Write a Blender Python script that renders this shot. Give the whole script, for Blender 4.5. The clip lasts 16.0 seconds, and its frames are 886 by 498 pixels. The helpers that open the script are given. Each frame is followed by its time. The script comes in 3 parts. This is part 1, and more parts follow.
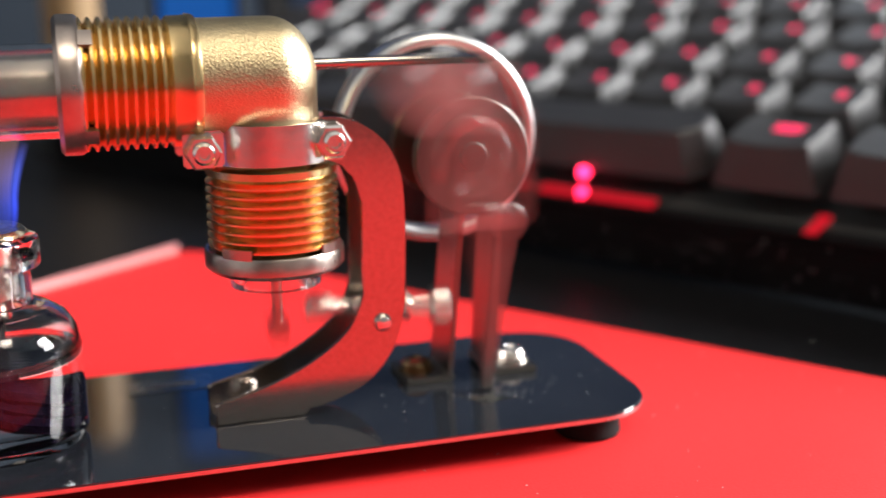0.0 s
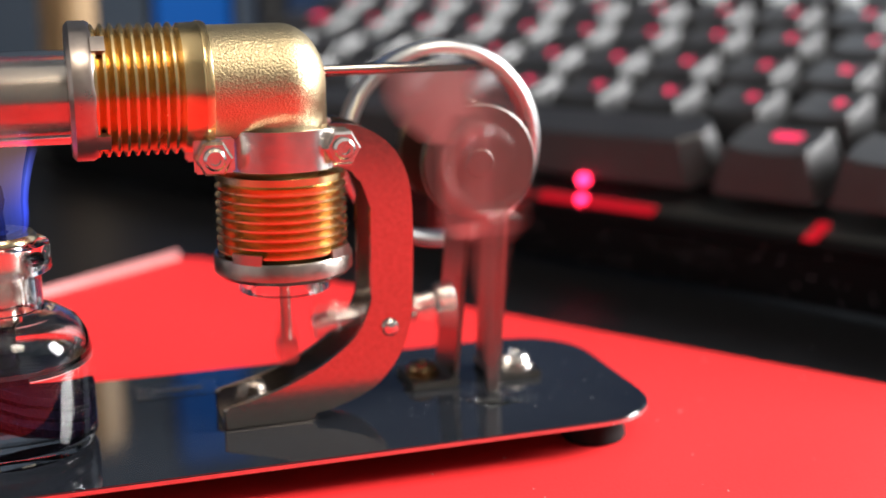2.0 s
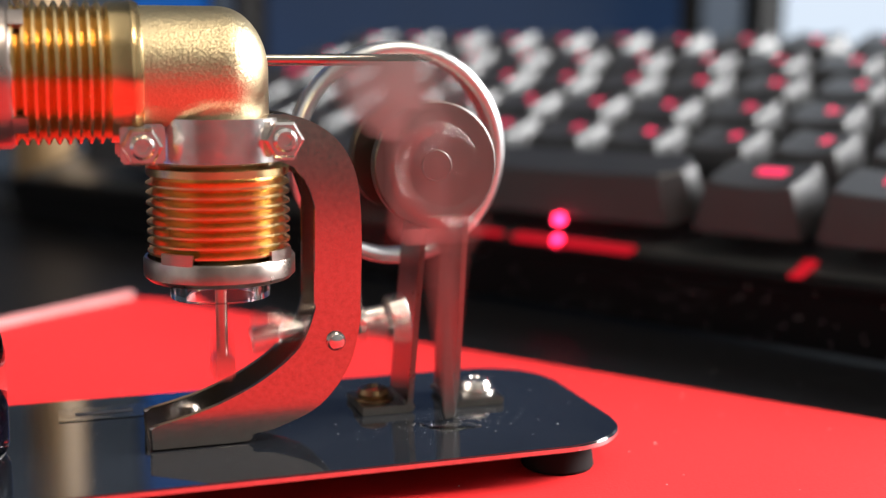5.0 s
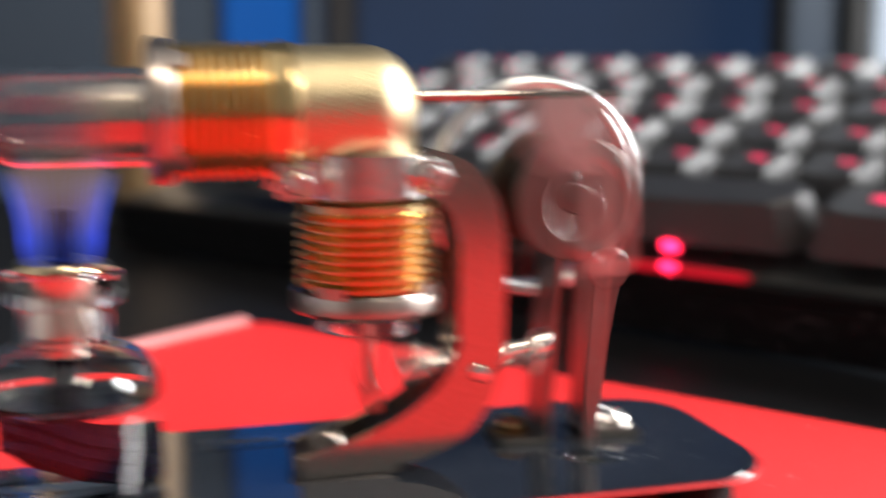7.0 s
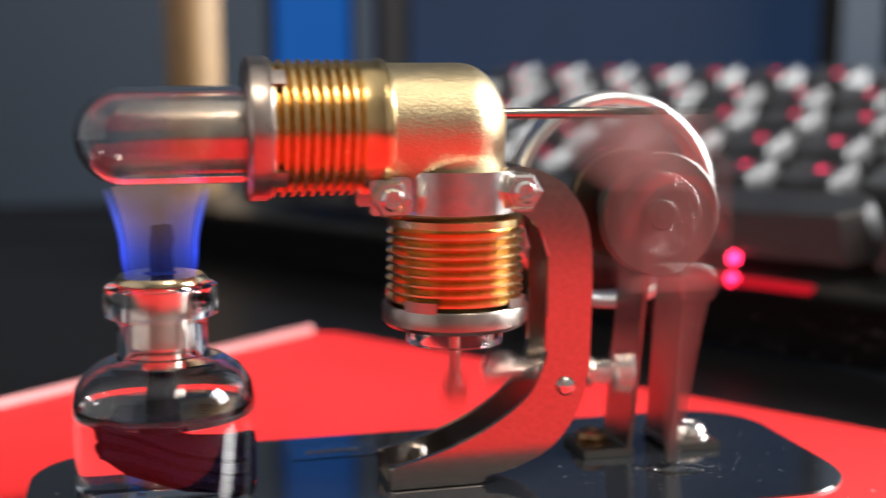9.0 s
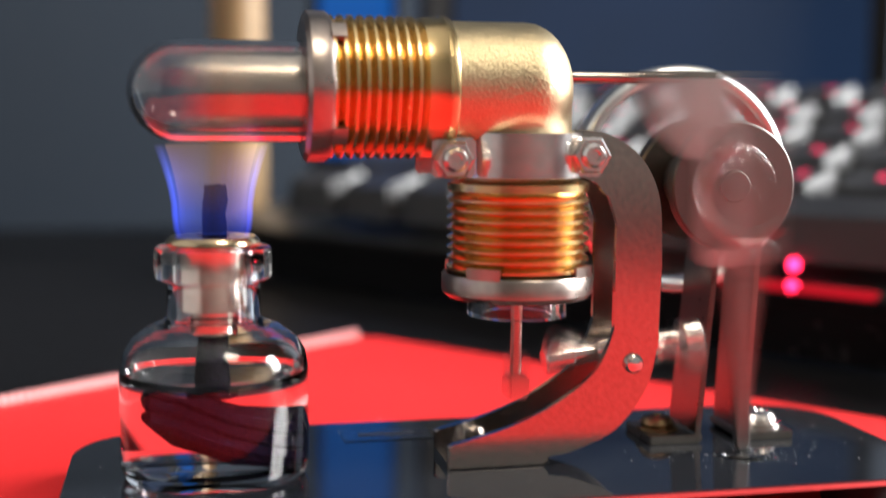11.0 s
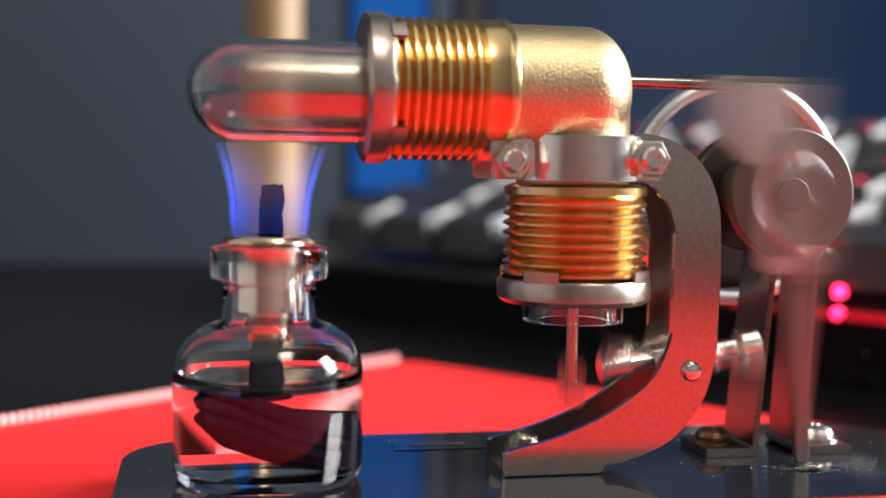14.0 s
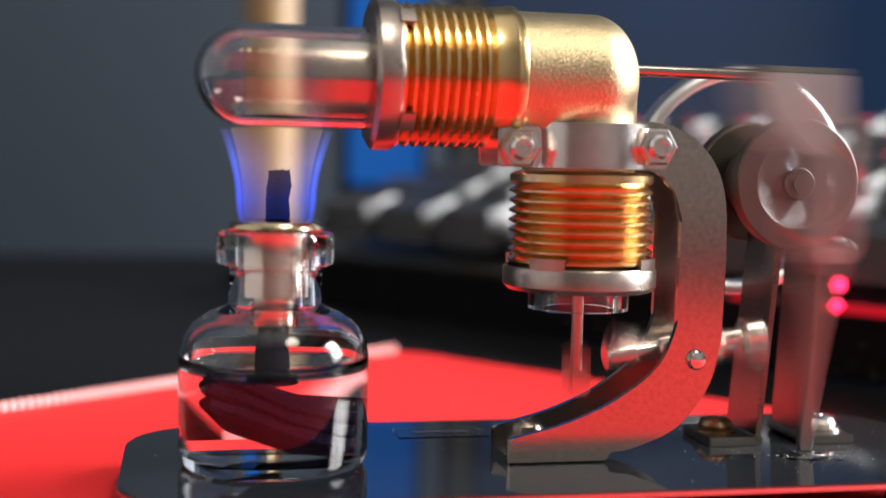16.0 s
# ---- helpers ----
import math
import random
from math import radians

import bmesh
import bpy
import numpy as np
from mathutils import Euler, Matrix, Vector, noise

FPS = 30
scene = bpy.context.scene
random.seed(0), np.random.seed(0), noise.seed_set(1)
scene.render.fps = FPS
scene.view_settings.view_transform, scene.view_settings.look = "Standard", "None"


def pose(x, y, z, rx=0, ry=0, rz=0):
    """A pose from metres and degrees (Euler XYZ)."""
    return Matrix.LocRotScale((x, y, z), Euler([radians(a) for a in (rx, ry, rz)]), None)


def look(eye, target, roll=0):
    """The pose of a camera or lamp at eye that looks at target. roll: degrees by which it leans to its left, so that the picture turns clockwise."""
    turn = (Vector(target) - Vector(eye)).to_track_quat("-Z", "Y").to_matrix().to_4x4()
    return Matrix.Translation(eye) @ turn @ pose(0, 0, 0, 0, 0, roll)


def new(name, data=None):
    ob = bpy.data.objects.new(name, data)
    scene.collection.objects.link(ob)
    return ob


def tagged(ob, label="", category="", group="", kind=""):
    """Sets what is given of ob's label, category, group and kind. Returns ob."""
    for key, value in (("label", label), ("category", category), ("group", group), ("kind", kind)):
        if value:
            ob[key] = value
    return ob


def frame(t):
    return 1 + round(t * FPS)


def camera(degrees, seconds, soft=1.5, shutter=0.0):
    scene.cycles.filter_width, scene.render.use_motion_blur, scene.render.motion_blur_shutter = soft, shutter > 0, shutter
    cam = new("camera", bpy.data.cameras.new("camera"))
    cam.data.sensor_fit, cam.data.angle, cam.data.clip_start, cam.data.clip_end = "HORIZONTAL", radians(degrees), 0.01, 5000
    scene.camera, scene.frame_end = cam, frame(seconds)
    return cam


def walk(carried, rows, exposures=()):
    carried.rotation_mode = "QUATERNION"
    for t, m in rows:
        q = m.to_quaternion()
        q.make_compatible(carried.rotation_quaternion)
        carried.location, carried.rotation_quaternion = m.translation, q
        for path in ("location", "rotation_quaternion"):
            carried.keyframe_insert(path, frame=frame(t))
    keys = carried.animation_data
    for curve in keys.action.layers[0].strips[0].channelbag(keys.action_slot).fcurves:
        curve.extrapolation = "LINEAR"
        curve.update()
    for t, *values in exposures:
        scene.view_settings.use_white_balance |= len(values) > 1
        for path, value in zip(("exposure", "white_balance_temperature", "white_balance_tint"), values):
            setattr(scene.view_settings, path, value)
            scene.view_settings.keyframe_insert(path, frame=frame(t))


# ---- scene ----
U = 0.00093  # one plan unit in metres

cam = camera(39.26, 16.0, soft=1.25, shutter=2.4)
cam.data.dof.use_dof = True
cam.data.dof.focus_distance = 154 * U
cam.data.dof.aperture_fstop = 13.5

# seconds, eye (plan units), heading to the right, pitch and roll in degrees
PATH = [
    (0.0, -17.27, -158.15, 63.94, 17.27, -14.20, -0.57),
    (0.5, -20.01, -158.51, 64.24, 17.78, -14.10, -0.50),
    (1.0, -20.40, -158.36, 63.70, 17.78, -13.98, -0.39),
    (1.5, -20.85, -158.56, 63.80, 17.58, -13.80, -0.35),
    (2.0, -20.06, -158.82, 63.93, 17.78, -13.82, -0.38),
    (2.5, -18.31, -152.83, 63.18, 17.75, -13.75, -0.44),
    (3.0, -11.24, -147.47, 56.69, 17.32, -11.07, 0.16),
    (5.5, -11.84, -150.08, 49.99, 18.10, -9.43, 0.20),
    (6.0, -12.63, -149.05, 50.61, 17.92, -9.26, 0.17),
    (6.5, -15.79, -147.69, 49.41, 17.18, -9.28, -0.00),
    (7.0, -21.90, -148.23, 52.47, 15.16, -8.79, -0.11),
    (7.5, -25.96, -146.80, 53.34, 12.87, -8.78, 0.14),
    (8.0, -27.91, -148.17, 53.72, 13.41, -8.62, -0.38),
    (8.5, -27.64, -148.93, 53.21, 13.85, -8.69, -0.09),
    (9.0, -29.46, -148.67, 54.06, 13.69, -8.56, -0.12),
    (9.5, -31.17, -147.29, 53.27, 13.14, -8.54, -0.03),
    (9.7, -31.26, -145.41, 51.21, 12.89, -8.91, 0.01),
    (11.8, -31.99, -142.61, 39.66, 11.97, -4.59, 0.33),
    (12.0, -31.23, -142.65, 38.88, 11.95, -4.52, 0.11),
    (12.5, -32.70, -142.85, 40.03, 11.50, -3.85, 0.44),
    (13.0, -33.26, -141.83, 38.68, 11.13, -3.72, 0.54),
    (13.5, -34.32, -141.61, 37.03, 11.06, -3.84, 0.70),
    (14.0, -35.70, -141.16, 36.91, 11.15, -3.82, 0.81),
    (14.5, -36.46, -141.07, 36.61, 11.08, -3.81, 1.00),
    (15.0, -37.50, -140.79, 36.37, 11.22, -3.90, 1.13),
    (15.5, -37.02, -141.24, 36.33, 11.41, -3.97, 1.17),
    (16.0, -37.51, -140.88, 35.82, 11.58, -4.01, 1.20),
]


def sight(x, y, z, yaw, pitch, roll):
    a, b = radians(yaw), radians(pitch)
    ahead = Vector((math.sin(a) * math.cos(b), math.cos(a) * math.cos(b), math.sin(b)))
    eye = Vector((x, y, z)) * U
    return look(eye, eye + ahead, roll)


walk(cam, [(t, sight(*p)) for t, *p in PATH])

# ---- light ----
world = bpy.data.worlds.new("world")
world.use_nodes = True
scene.world = world
sky = world.node_tree.nodes.new("ShaderNodeTexSky")
sky.sky_type, sky.sun_disc = "NISHITA", False
sky.sun_elevation, sky.sun_rotation = radians(25), radians(100)
world.node_tree.links.new(sky.outputs[0], world.node_tree.nodes["Background"].inputs[0])
world.node_tree.nodes["Background"].inputs[1].default_value = 0.03


def area_lamp(name, eye, target, w, h, power, colour):
    data = bpy.data.lights.new(name, "AREA")
    data.shape, data.size, data.size_y, data.energy, data.color = "RECTANGLE", w, h, power, colour
    ob = new(name, data)
    ob.matrix_world = look(Vector(eye), Vector(target))
    return ob


area_lamp("window_light", (1.27, -0.10, 0.60), (0, 0, 0.03), 0.55, 0.66, 64, (0.985, 0.985, 0.985))
area_lamp("ceiling_light", (0.42, -0.72, 1.50), (0, 0, 0), 0.36, 0.36, 12, (1.0, 0.88, 0.72))
scene.view_settings.exposure = 0.0


# ---- materials ----
def surface(name, colour, rough=0.5, metal=0.0, grain=400.0, vary=0.12, bump=0.0, stain=60.0, coat=0.0, spec=0.5,
            rough_vary=0.12, second=None):
    m = bpy.data.materials.new(name)
    m.use_nodes = True
    n, l = m.node_tree.nodes, m.node_tree.links
    b = n["Principled BSDF"]
    co = n.new("ShaderNodeTexCoord")
    fine, broad = n.new("ShaderNodeTexNoise"), n.new("ShaderNodeTexNoise")
    fine.inputs["Scale"].default_value, fine.inputs["Detail"].default_value = grain, 6
    broad.inputs["Scale"].default_value, broad.inputs["Detail"].default_value = stain, 4
    l.new(co.outputs["Object"], fine.inputs["Vector"])
    l.new(co.outputs["Object"], broad.inputs["Vector"])
    add = n.new("ShaderNodeMath")
    add.operation = "ADD"
    l.new(fine.outputs[0], add.inputs[0])
    l.new(broad.outputs[0], add.inputs[1])
    ramp = n.new("ShaderNodeMapRange")
    ramp.inputs["From Min"].default_value, ramp.inputs["From Max"].default_value = 0.6, 1.4
    l.new(add.outputs[0], ramp.inputs[0])
    mix = n.new("ShaderNodeMix")
    mix.data_type = "RGBA"
    lo = second or [c * (1 - vary) for c in colour]
    hi = [min(1, c * (1 + vary)) for c in colour]
    mix.inputs[6].default_value, mix.inputs[7].default_value = (*lo, 1), (*hi, 1)
    l.new(ramp.outputs[0], mix.inputs[0])
    l.new(mix.outputs[2], b.inputs["Base Color"])
    rr = n.new("ShaderNodeMapRange")
    rr.inputs["To Min"].default_value, rr.inputs["To Max"].default_value = max(0.02, rough * (1 - rough_vary)), min(1, rough * (1 + rough_vary))
    l.new(ramp.outputs[0], rr.inputs[0])
    l.new(rr.outputs[0], b.inputs["Roughness"])
    b.inputs["Metallic"].default_value = metal
    b.inputs["Specular IOR Level"].default_value = spec
    b.inputs["Coat Weight"].default_value = coat
    b.inputs["Coat Roughness"].default_value = 0.05
    if bump:
        bp = n.new("ShaderNodeBump")
        bp.inputs["Strength"].default_value, bp.inputs["Distance"].default_value = bump, 0.0004
        l.new(fine.outputs[0], bp.inputs["Height"])
        l.new(bp.outputs[0], b.inputs["Normal"])
    return m


def glass(name, colour=(1, 1, 1), ior=1.47, rough=0.0):
    m = bpy.data.materials.new(name)
    m.use_nodes = True
    b = m.node_tree.nodes["Principled BSDF"]
    b.inputs["Base Color"].default_value = (*colour, 1)
    b.inputs["Roughness"].default_value, b.inputs["IOR"].default_value = rough, ior
    b.inputs["Transmission Weight"].default_value = 1
    return m


def glow(name, colour, strength):
    m = bpy.data.materials.new(name)
    m.use_nodes = True
    b = m.node_tree.nodes["Principled BSDF"]
    b.inputs["Base Color"].default_value = (0.006, 0.006, 0.006, 1)
    b.inputs["Roughness"].default_value, b.inputs["Specular IOR Level"].default_value = 0.75, 0.1
    b.inputs["Emission Color"].default_value = (*colour, 1)
    b.inputs["Emission Strength"].default_value = strength
    return m


BRASS = surface("cast brass", (0.60, 0.49, 0.30), 0.35, 1.0, 3400, 0.14, 0.34, 160)
BRASS_CUT = surface("turned brass", (0.76, 0.55, 0.27), 0.25, 1.0, 700, 0.08, 0.0, 200)
NICKEL = surface("nickel plate", (0.74, 0.70, 0.67), 0.24, 1.0, 900, 0.10, 0.04, 250)
STEEL = surface("sheet steel", (0.46, 0.405, 0.365), 0.17, 1.0, 5200, 0.26, 0.006, 1500, rough_vary=0.14)
BRIGHT = surface("bright rim steel", (0.86, 0.86, 0.85), 0.34, 1.0, 1400, 0.06, 0.0, 200)
SATIN = surface("satin steel", (0.22, 0.21, 0.20), 0.40, 1.0, 1400, 0.10, 0.02, 200)
CHROME = surface("polished steel", (0.80, 0.79, 0.78), 0.16, 1.0, 600, 0.06, 0.0, 150)
DULL = surface("dull steel", (0.50, 0.43, 0.37), 0.24, 1.0, 900, 0.12, 0.03, 200)
HOLDER = surface("polished holder", (0.70, 0.64, 0.56), 0.20, 1.0, 900, 0.08, 0.02, 220)
CAP = surface("golden cap metal", (0.66, 0.52, 0.33), 0.22, 1.0, 900, 0.10, 0.03, 220)
TIN = surface("cap metal", (0.44, 0.37, 0.33), 0.30, 1.0, 900, 0.12, 0.05, 220)
UPRIGHT = surface("brushed upright steel", (0.26, 0.24, 0.22), 0.30, 1.0, 2400, 0.12, 0.03, 300)
DISC = surface("spun steel", (0.15, 0.14, 0.13), 0.46, 1.0, 1400, 0.10, 0.03, 200)
YOKE = surface("bright plate steel", (0.60, 0.59, 0.58), 0.36, 1.0, 1400, 0.08, 0.02, 200)
DARK_HUB = surface("dark turned steel", (0.12, 0.10, 0.08), 0.36, 1.0, 900, 0.15, 0.03, 200)
DARK_SCREW = surface("bronzed screw", (0.30, 0.20, 0.11), 0.3, 1.0, 900, 0.2)
PLATE = surface("black mirror enamel", (0.012, 0.014, 0.018), 0.08, 0.0, 1500, 0.3, 0.0, 90, coat=0.75, spec=0.6)
PLATE_EDGE = surface("bare plate edge", (0.62, 0.60, 0.60), 0.25, 1.0, 1200, 0.15)
RUBBER = surface("black rubber", (0.009, 0.009, 0.009), 0.8, 0.0, 800, 0.3, spec=0.2)
RED_MAT = surface("red mat cloth", (0.78, 0.022, 0.024), 0.62, 0.0, 2600, 0.10, 0.12, 25, spec=0.3)
STITCH = surface("pale stitching", (0.80, 0.36, 0.36), 0.6, 0.0, 2000, 0.2, 0.2)
DESK = surface("black desk", (0.007, 0.007, 0.008), 0.42, 0.0, 500, 0.3, 0.02, 12, spec=0.1)
WALL = surface("slate wall", (0.016, 0.026, 0.042), 0.8, 0.0, 120, 0.08, 0.1, 6)
GREY_BOUNCE = surface("grey bounce paint", (0.16, 0.155, 0.145), 0.85, 0.0, 120, 0.05, 0.1, 6)
PALE_BOUNCE = surface("pale bounce paint", (0.46, 0.46, 0.46), 0.85, 0.0, 120, 0.05, 0.1, 6)
CEIL = surface("white ceiling", (0.75, 0.75, 0.73), 0.85, 0.0, 120, 0.05, 0.1, 6)
KEYCAP = surface("key plastic", (0.022, 0.022, 0.024), 0.40, 0.0, 2500, 0.2, 0.08, 120, spec=0.6)
CASE = surface("keyboard case", (0.008, 0.008, 0.009), 0.55, 0.0, 2200, 0.3, 0.12, 80, spec=0.15)
PLATE_KB = surface("switch plate", (0.05, 0.05, 0.05), 0.3, 0.0, 900, 0.3)
LEGEND = glow("backlit legend", (1.0, 0.03, 0.12), 2.6)
LED_AND_GLINT = glow("red led and glint", (1.0, 0.012, 0.06), 22.0)
RED_SPILL = glow("red spill glow", (1.0, 0.01, 0.03), 0.6)
GLASS = glass("clear glass")
LIQUID = glass("spirit", (1, 1, 1), 1.36 / 1.47)
WICK = surface("dark wick", (0.004, 0.0025, 0.007), 0.95, 0.0, 1800, 0.5, 0.6, 300, spec=0.0)
WOOD = surface("wooden post", (0.30, 0.19, 0.09), 0.5, 0.0, 200, 0.2, 0.05, 30)
BEZEL = surface("black bezel", (0.006, 0.006, 0.007), 0.6, 0.0, 400, 0.2)
DUST = surface("pale dust", (0.6, 0.58, 0.55), 0.8)
FILM = glass("clear film", (0.9, 0.9, 0.9), 1.3, 0.1)
INK = surface("grey ink", (0.10, 0.10, 0.11), 0.5)


# ---- mesh helpers ----
def part(name, bm, material, parent=None, label="", smooth=True):
    me = bpy.data.meshes.new(name)
    bmesh.ops.recalc_face_normals(bm, faces=bm.faces)
    for f in bm.faces:
        f.smooth = smooth
    if smooth:
        for e in bm.edges:
            if len(e.link_faces) == 2 and e.calc_face_angle(0) > 0.6:
                e.smooth = False
    bm.to_mesh(me)
    bm.free()
    me.materials.append(material)
    ob = new(name, me)
    if parent:
        ob.parent = parent
    if label:
        tagged(ob, label)
    return ob


def thing(name, label, category, at=(0, 0, 0), group="", kind=""):
    ob = new(name)
    ob.location = Vector(at) * U
    return tagged(ob, label, category, group, kind)


def block(bm, x0, x1, y0, y1, z0, z1, bevel=0.0, m=None):
    made = bmesh.ops.create_cube(bm, size=1)["verts"]
    for v in made:
        v.co = Vector((x0 + (v.co.x + 0.5) * (x1 - x0), y0 + (v.co.y + 0.5) * (y1 - y0), z0 + (v.co.z + 0.5) * (z1 - z0))) * U
    if bevel:
        es = list({e for v in made for e in v.link_edges})
        out = bmesh.ops.bevel(bm, geom=es, offset=bevel * U, segments=2, affect="EDGES", clamp_overlap=True)
        made = list({v for f in out["faces"] for v in f.verts} | {v for v in made if v.is_valid})
    if m:
        for v in made:
            v.co = m @ v.co
    return made


def lathe(bm, profile, at=(0, 0, 0), axis="z", segs=48, closed=False, scale=None):
    """Turns (radius, height) pairs about an axis through at."""
    rings = []
    o = Vector(at)
    for r, h in profile:
        ring = []
        for k in range(segs):
            a = 2 * math.pi * k / segs
            rr = r * (scale(a) if scale else 1)
            c, s = rr * math.cos(a), rr * math.sin(a)
            p = {"z": (c, s, h), "x": (h, c, s), "y": (c, h, s)}[axis]
            ring.append(bm.verts.new((o + Vector(p)) * U))
        rings.append(ring)
    pairs = list(zip(rings, rings[1:])) + ([(rings[-1], rings[0])] if closed else [])
    for a, b in pairs:
        for k in range(segs):
            bm.faces.new((a[k], a[(k + 1) % segs], b[(k + 1) % segs], b[k]))
    if not closed:
        for ring in (rings[0], rings[-1]):
            bm.faces.new(ring)
    return [v for r in rings for v in r]


def sector(bm, r0, r1, mid, half, h0, h1, at, axis):
    """A piece of a ring between two radii and two heights, round the angle mid."""
    o, n = Vector(at), 6
    grid = []
    for k in range(n + 1):
        a = radians(mid - half + 2 * half * k / n)
        row = []
        for r, h in ((r0, h0), (r1, h0), (r1, h1), (r0, h1)):
            c, s = r * math.cos(a), r * math.sin(a)
            row.append(bm.verts.new((o + Vector((c, s, h) if axis == "z" else (h, c, s))) * U))
        grid.append(row)
    for a, b in zip(grid, grid[1:]):
        for j in range(4):
            bm.faces.new((a[j], a[(j + 1) % 4], b[(j + 1) % 4], b[j]))
    bm.faces.new(grid[0])
    bm.faces.new(grid[-1])


def prism(bm, outline, y0, y1, bevel=0.0):
    """A sheet cut to an (x, z) outline, from y0 to y1."""
    front = [bm.verts.new(Vector((x, y0, z)) * U) for x, z in outline]
    back = [bm.verts.new(Vector((x, y1, z)) * U) for x, z in outline]
    f1, f2 = bm.faces.new(front), bm.faces.new(back)
    n = len(outline)
    for k in range(n):
        bm.faces.new((front[k], front[(k + 1) % n], back[(k + 1) % n], back[k]))
    if bevel:
        bmesh.ops.bevel(bm, geom=list(f1.edges) + list(f2.edges), offset=bevel * U, segments=1, affect="EDGES")
    return front + back


def slab(bm, outline, z0, z1, bevel=0.0):
    """A sheet cut to an (x, y) outline, from z0 to z1."""
    lo = [bm.verts.new(Vector((x, y, z0)) * U) for x, y in outline]
    hi = [bm.verts.new(Vector((x, y, z1)) * U) for x, y in outline]
    f1, f2 = bm.faces.new(lo), bm.faces.new(hi)
    n = len(outline)
    for k in range(n):
        bm.faces.new((lo[k], lo[(k + 1) % n], hi[(k + 1) % n], hi[k]))
    if bevel:
        bmesh.ops.bevel(bm, geom=list(f2.edges) + list(f1.edges), offset=bevel * U, segments=2, affect="EDGES")


def curve_through(points, steps=5):
    """A smooth closed line through control points; a third value of 1 keeps a sharp corner."""
    out, n = [], len(points)
    for k in range(n):
        p0, p1, p2, p3 = (points[(k + j) % n] for j in (-1, 0, 1, 2))
        a, b, c, d = (np.array(p[:2], float) for p in (p0, p1, p2, p3))
        if len(p1) > 2:
            a = b
        if len(p2) > 2:
            d = c
        if len(p1) > 2 and len(p2) > 2:
            out.append(tuple(b))
            continue
        for s in range(steps):
            t = s / steps
            out.append(tuple(0.5 * (2 * b + (c - a) * t + (2 * a - 5 * b + 4 * c - d) * t * t + (3 * b - a - 3 * c + d) * t ** 3)))
    return out


def rounded_rect(x0, x1, y0, y1, r, steps=8):
    out = []
    for cx, cy, a0 in ((x1 - r, y1 - r, 0), (x0 + r, y1 - r, 90), (x0 + r, y0 + r, 180), (x1 - r, y0 + r, 270)):
        for k in range(steps + 1):
            a = radians(a0 + 90 * k / steps)
            out.append((cx + r * math.cos(a), cy + r * math.sin(a)))
    return out


def tube(bm, path, radius, segs=16):
    """A round bar along a path of points."""
    rings = []
    pts = [Vector(p) for p in path]
    for k, p in enumerate(pts):
        way = (pts[min(k + 1, len(pts) - 1)] - pts[max(k - 1, 0)]).normalized()
        q = way.to_track_quat("Z", "Y") if k == 0 else before.rotation_difference(way) @ q
        before = way
        r = radius[k] if isinstance(radius, (list, tuple)) else radius
        rings.append([bm.verts.new((p + q @ Vector((r * math.cos(2 * math.pi * j / segs), r * math.sin(2 * math.pi * j / segs), 0))) * U) for j in range(segs)])
    for a, b in zip(rings, rings[1:]):
        for j in range(segs):
            bm.faces.new((a[j], a[(j + 1) % segs], b[(j + 1) % segs], b[j]))
    bm.faces.new(rings[0])
    bm.faces.new(rings[-1])


def at_unit(x, y, z):
    return Vector((x, y, z)) * U


# ---- the room ----
MAT_Z, DESK_Z = -5.0, -8.0


def build_room():
    desk = thing("desk", "black matt desk under the mat and keyboard", "desk", (0, 0, -800))
    bm = bmesh.new()
    block(bm, -700, 900, -650, 425, 760 + DESK_Z, 800 + DESK_Z, 1.5)
    part("desk_top", bm, DESK, desk)
    for x in (-660, 800):
        for y in (-610, 330):
            bm = bmesh.new()
            block(bm, x, x + 60, y, y + 60, 0, 760 + DESK_Z, 2)
            part("leg", bm, DESK, desk)
    x0, x1, y0, y1, z0, z1, th = -1250, 1450, -1300, 800, -800, 1750, 60
    bm = bmesh.new()
    block(bm, x0, x1, y0, y1, z0 - th, z0)
    tagged(part("floor", bm, DESK), "dark floor", "floor", kind="structure")
    bm = bmesh.new()
    block(bm, x0, x1, y0, y1, z1, z1 + th)
    tagged(part("ceiling", bm, CEIL), "plain white ceiling", "ceiling", kind="structure")
    bm = bmesh.new()
    block(bm, x0 - th, x1 + th, y1, y1 + th, z0, z1)
    tagged(part("wall_back", bm, WALL), "dark slate-blue wall behind the desk", "wall", kind="structure")
    # out of view; its grey is there to be mirrored by the front metal
    bm = bmesh.new()
    block(bm, x0 - th, x1 + th, y0 - th, y0, z0, z1)
    tagged(part("bounce_wall_front", bm, GREY_BOUNCE), "unseen grey wall added for reflections in the metal", "wall", kind="structure")
    # out of view; pale only to throw light into the bottle's glass edges
    bm = bmesh.new()
    block(bm, x0 - th, x0, y0, y1, z0, z1)
    tagged(part("bounce_wall_left", bm, PALE_BOUNCE), "unseen pale wall added to brighten the glass", "wall", kind="structure")
    bm = bmesh.new()
    wy0, wy1, wz0, wz1 = -430, 220, 250, 1050
    block(bm, x1, x1 + th, y0, wy0, z0, z1)
    block(bm, x1, x1 + th, wy1, y1, z0, z1)
    block(bm, x1, x1 + th, wy0, wy1, z0, wz0)
    block(bm, x1, x1 + th, wy0, wy1, wz1, z1)
    tagged(part("wall_right", bm, WALL), "dark slate-blue wall with a window opening", "wall", kind="structure")


build_room()


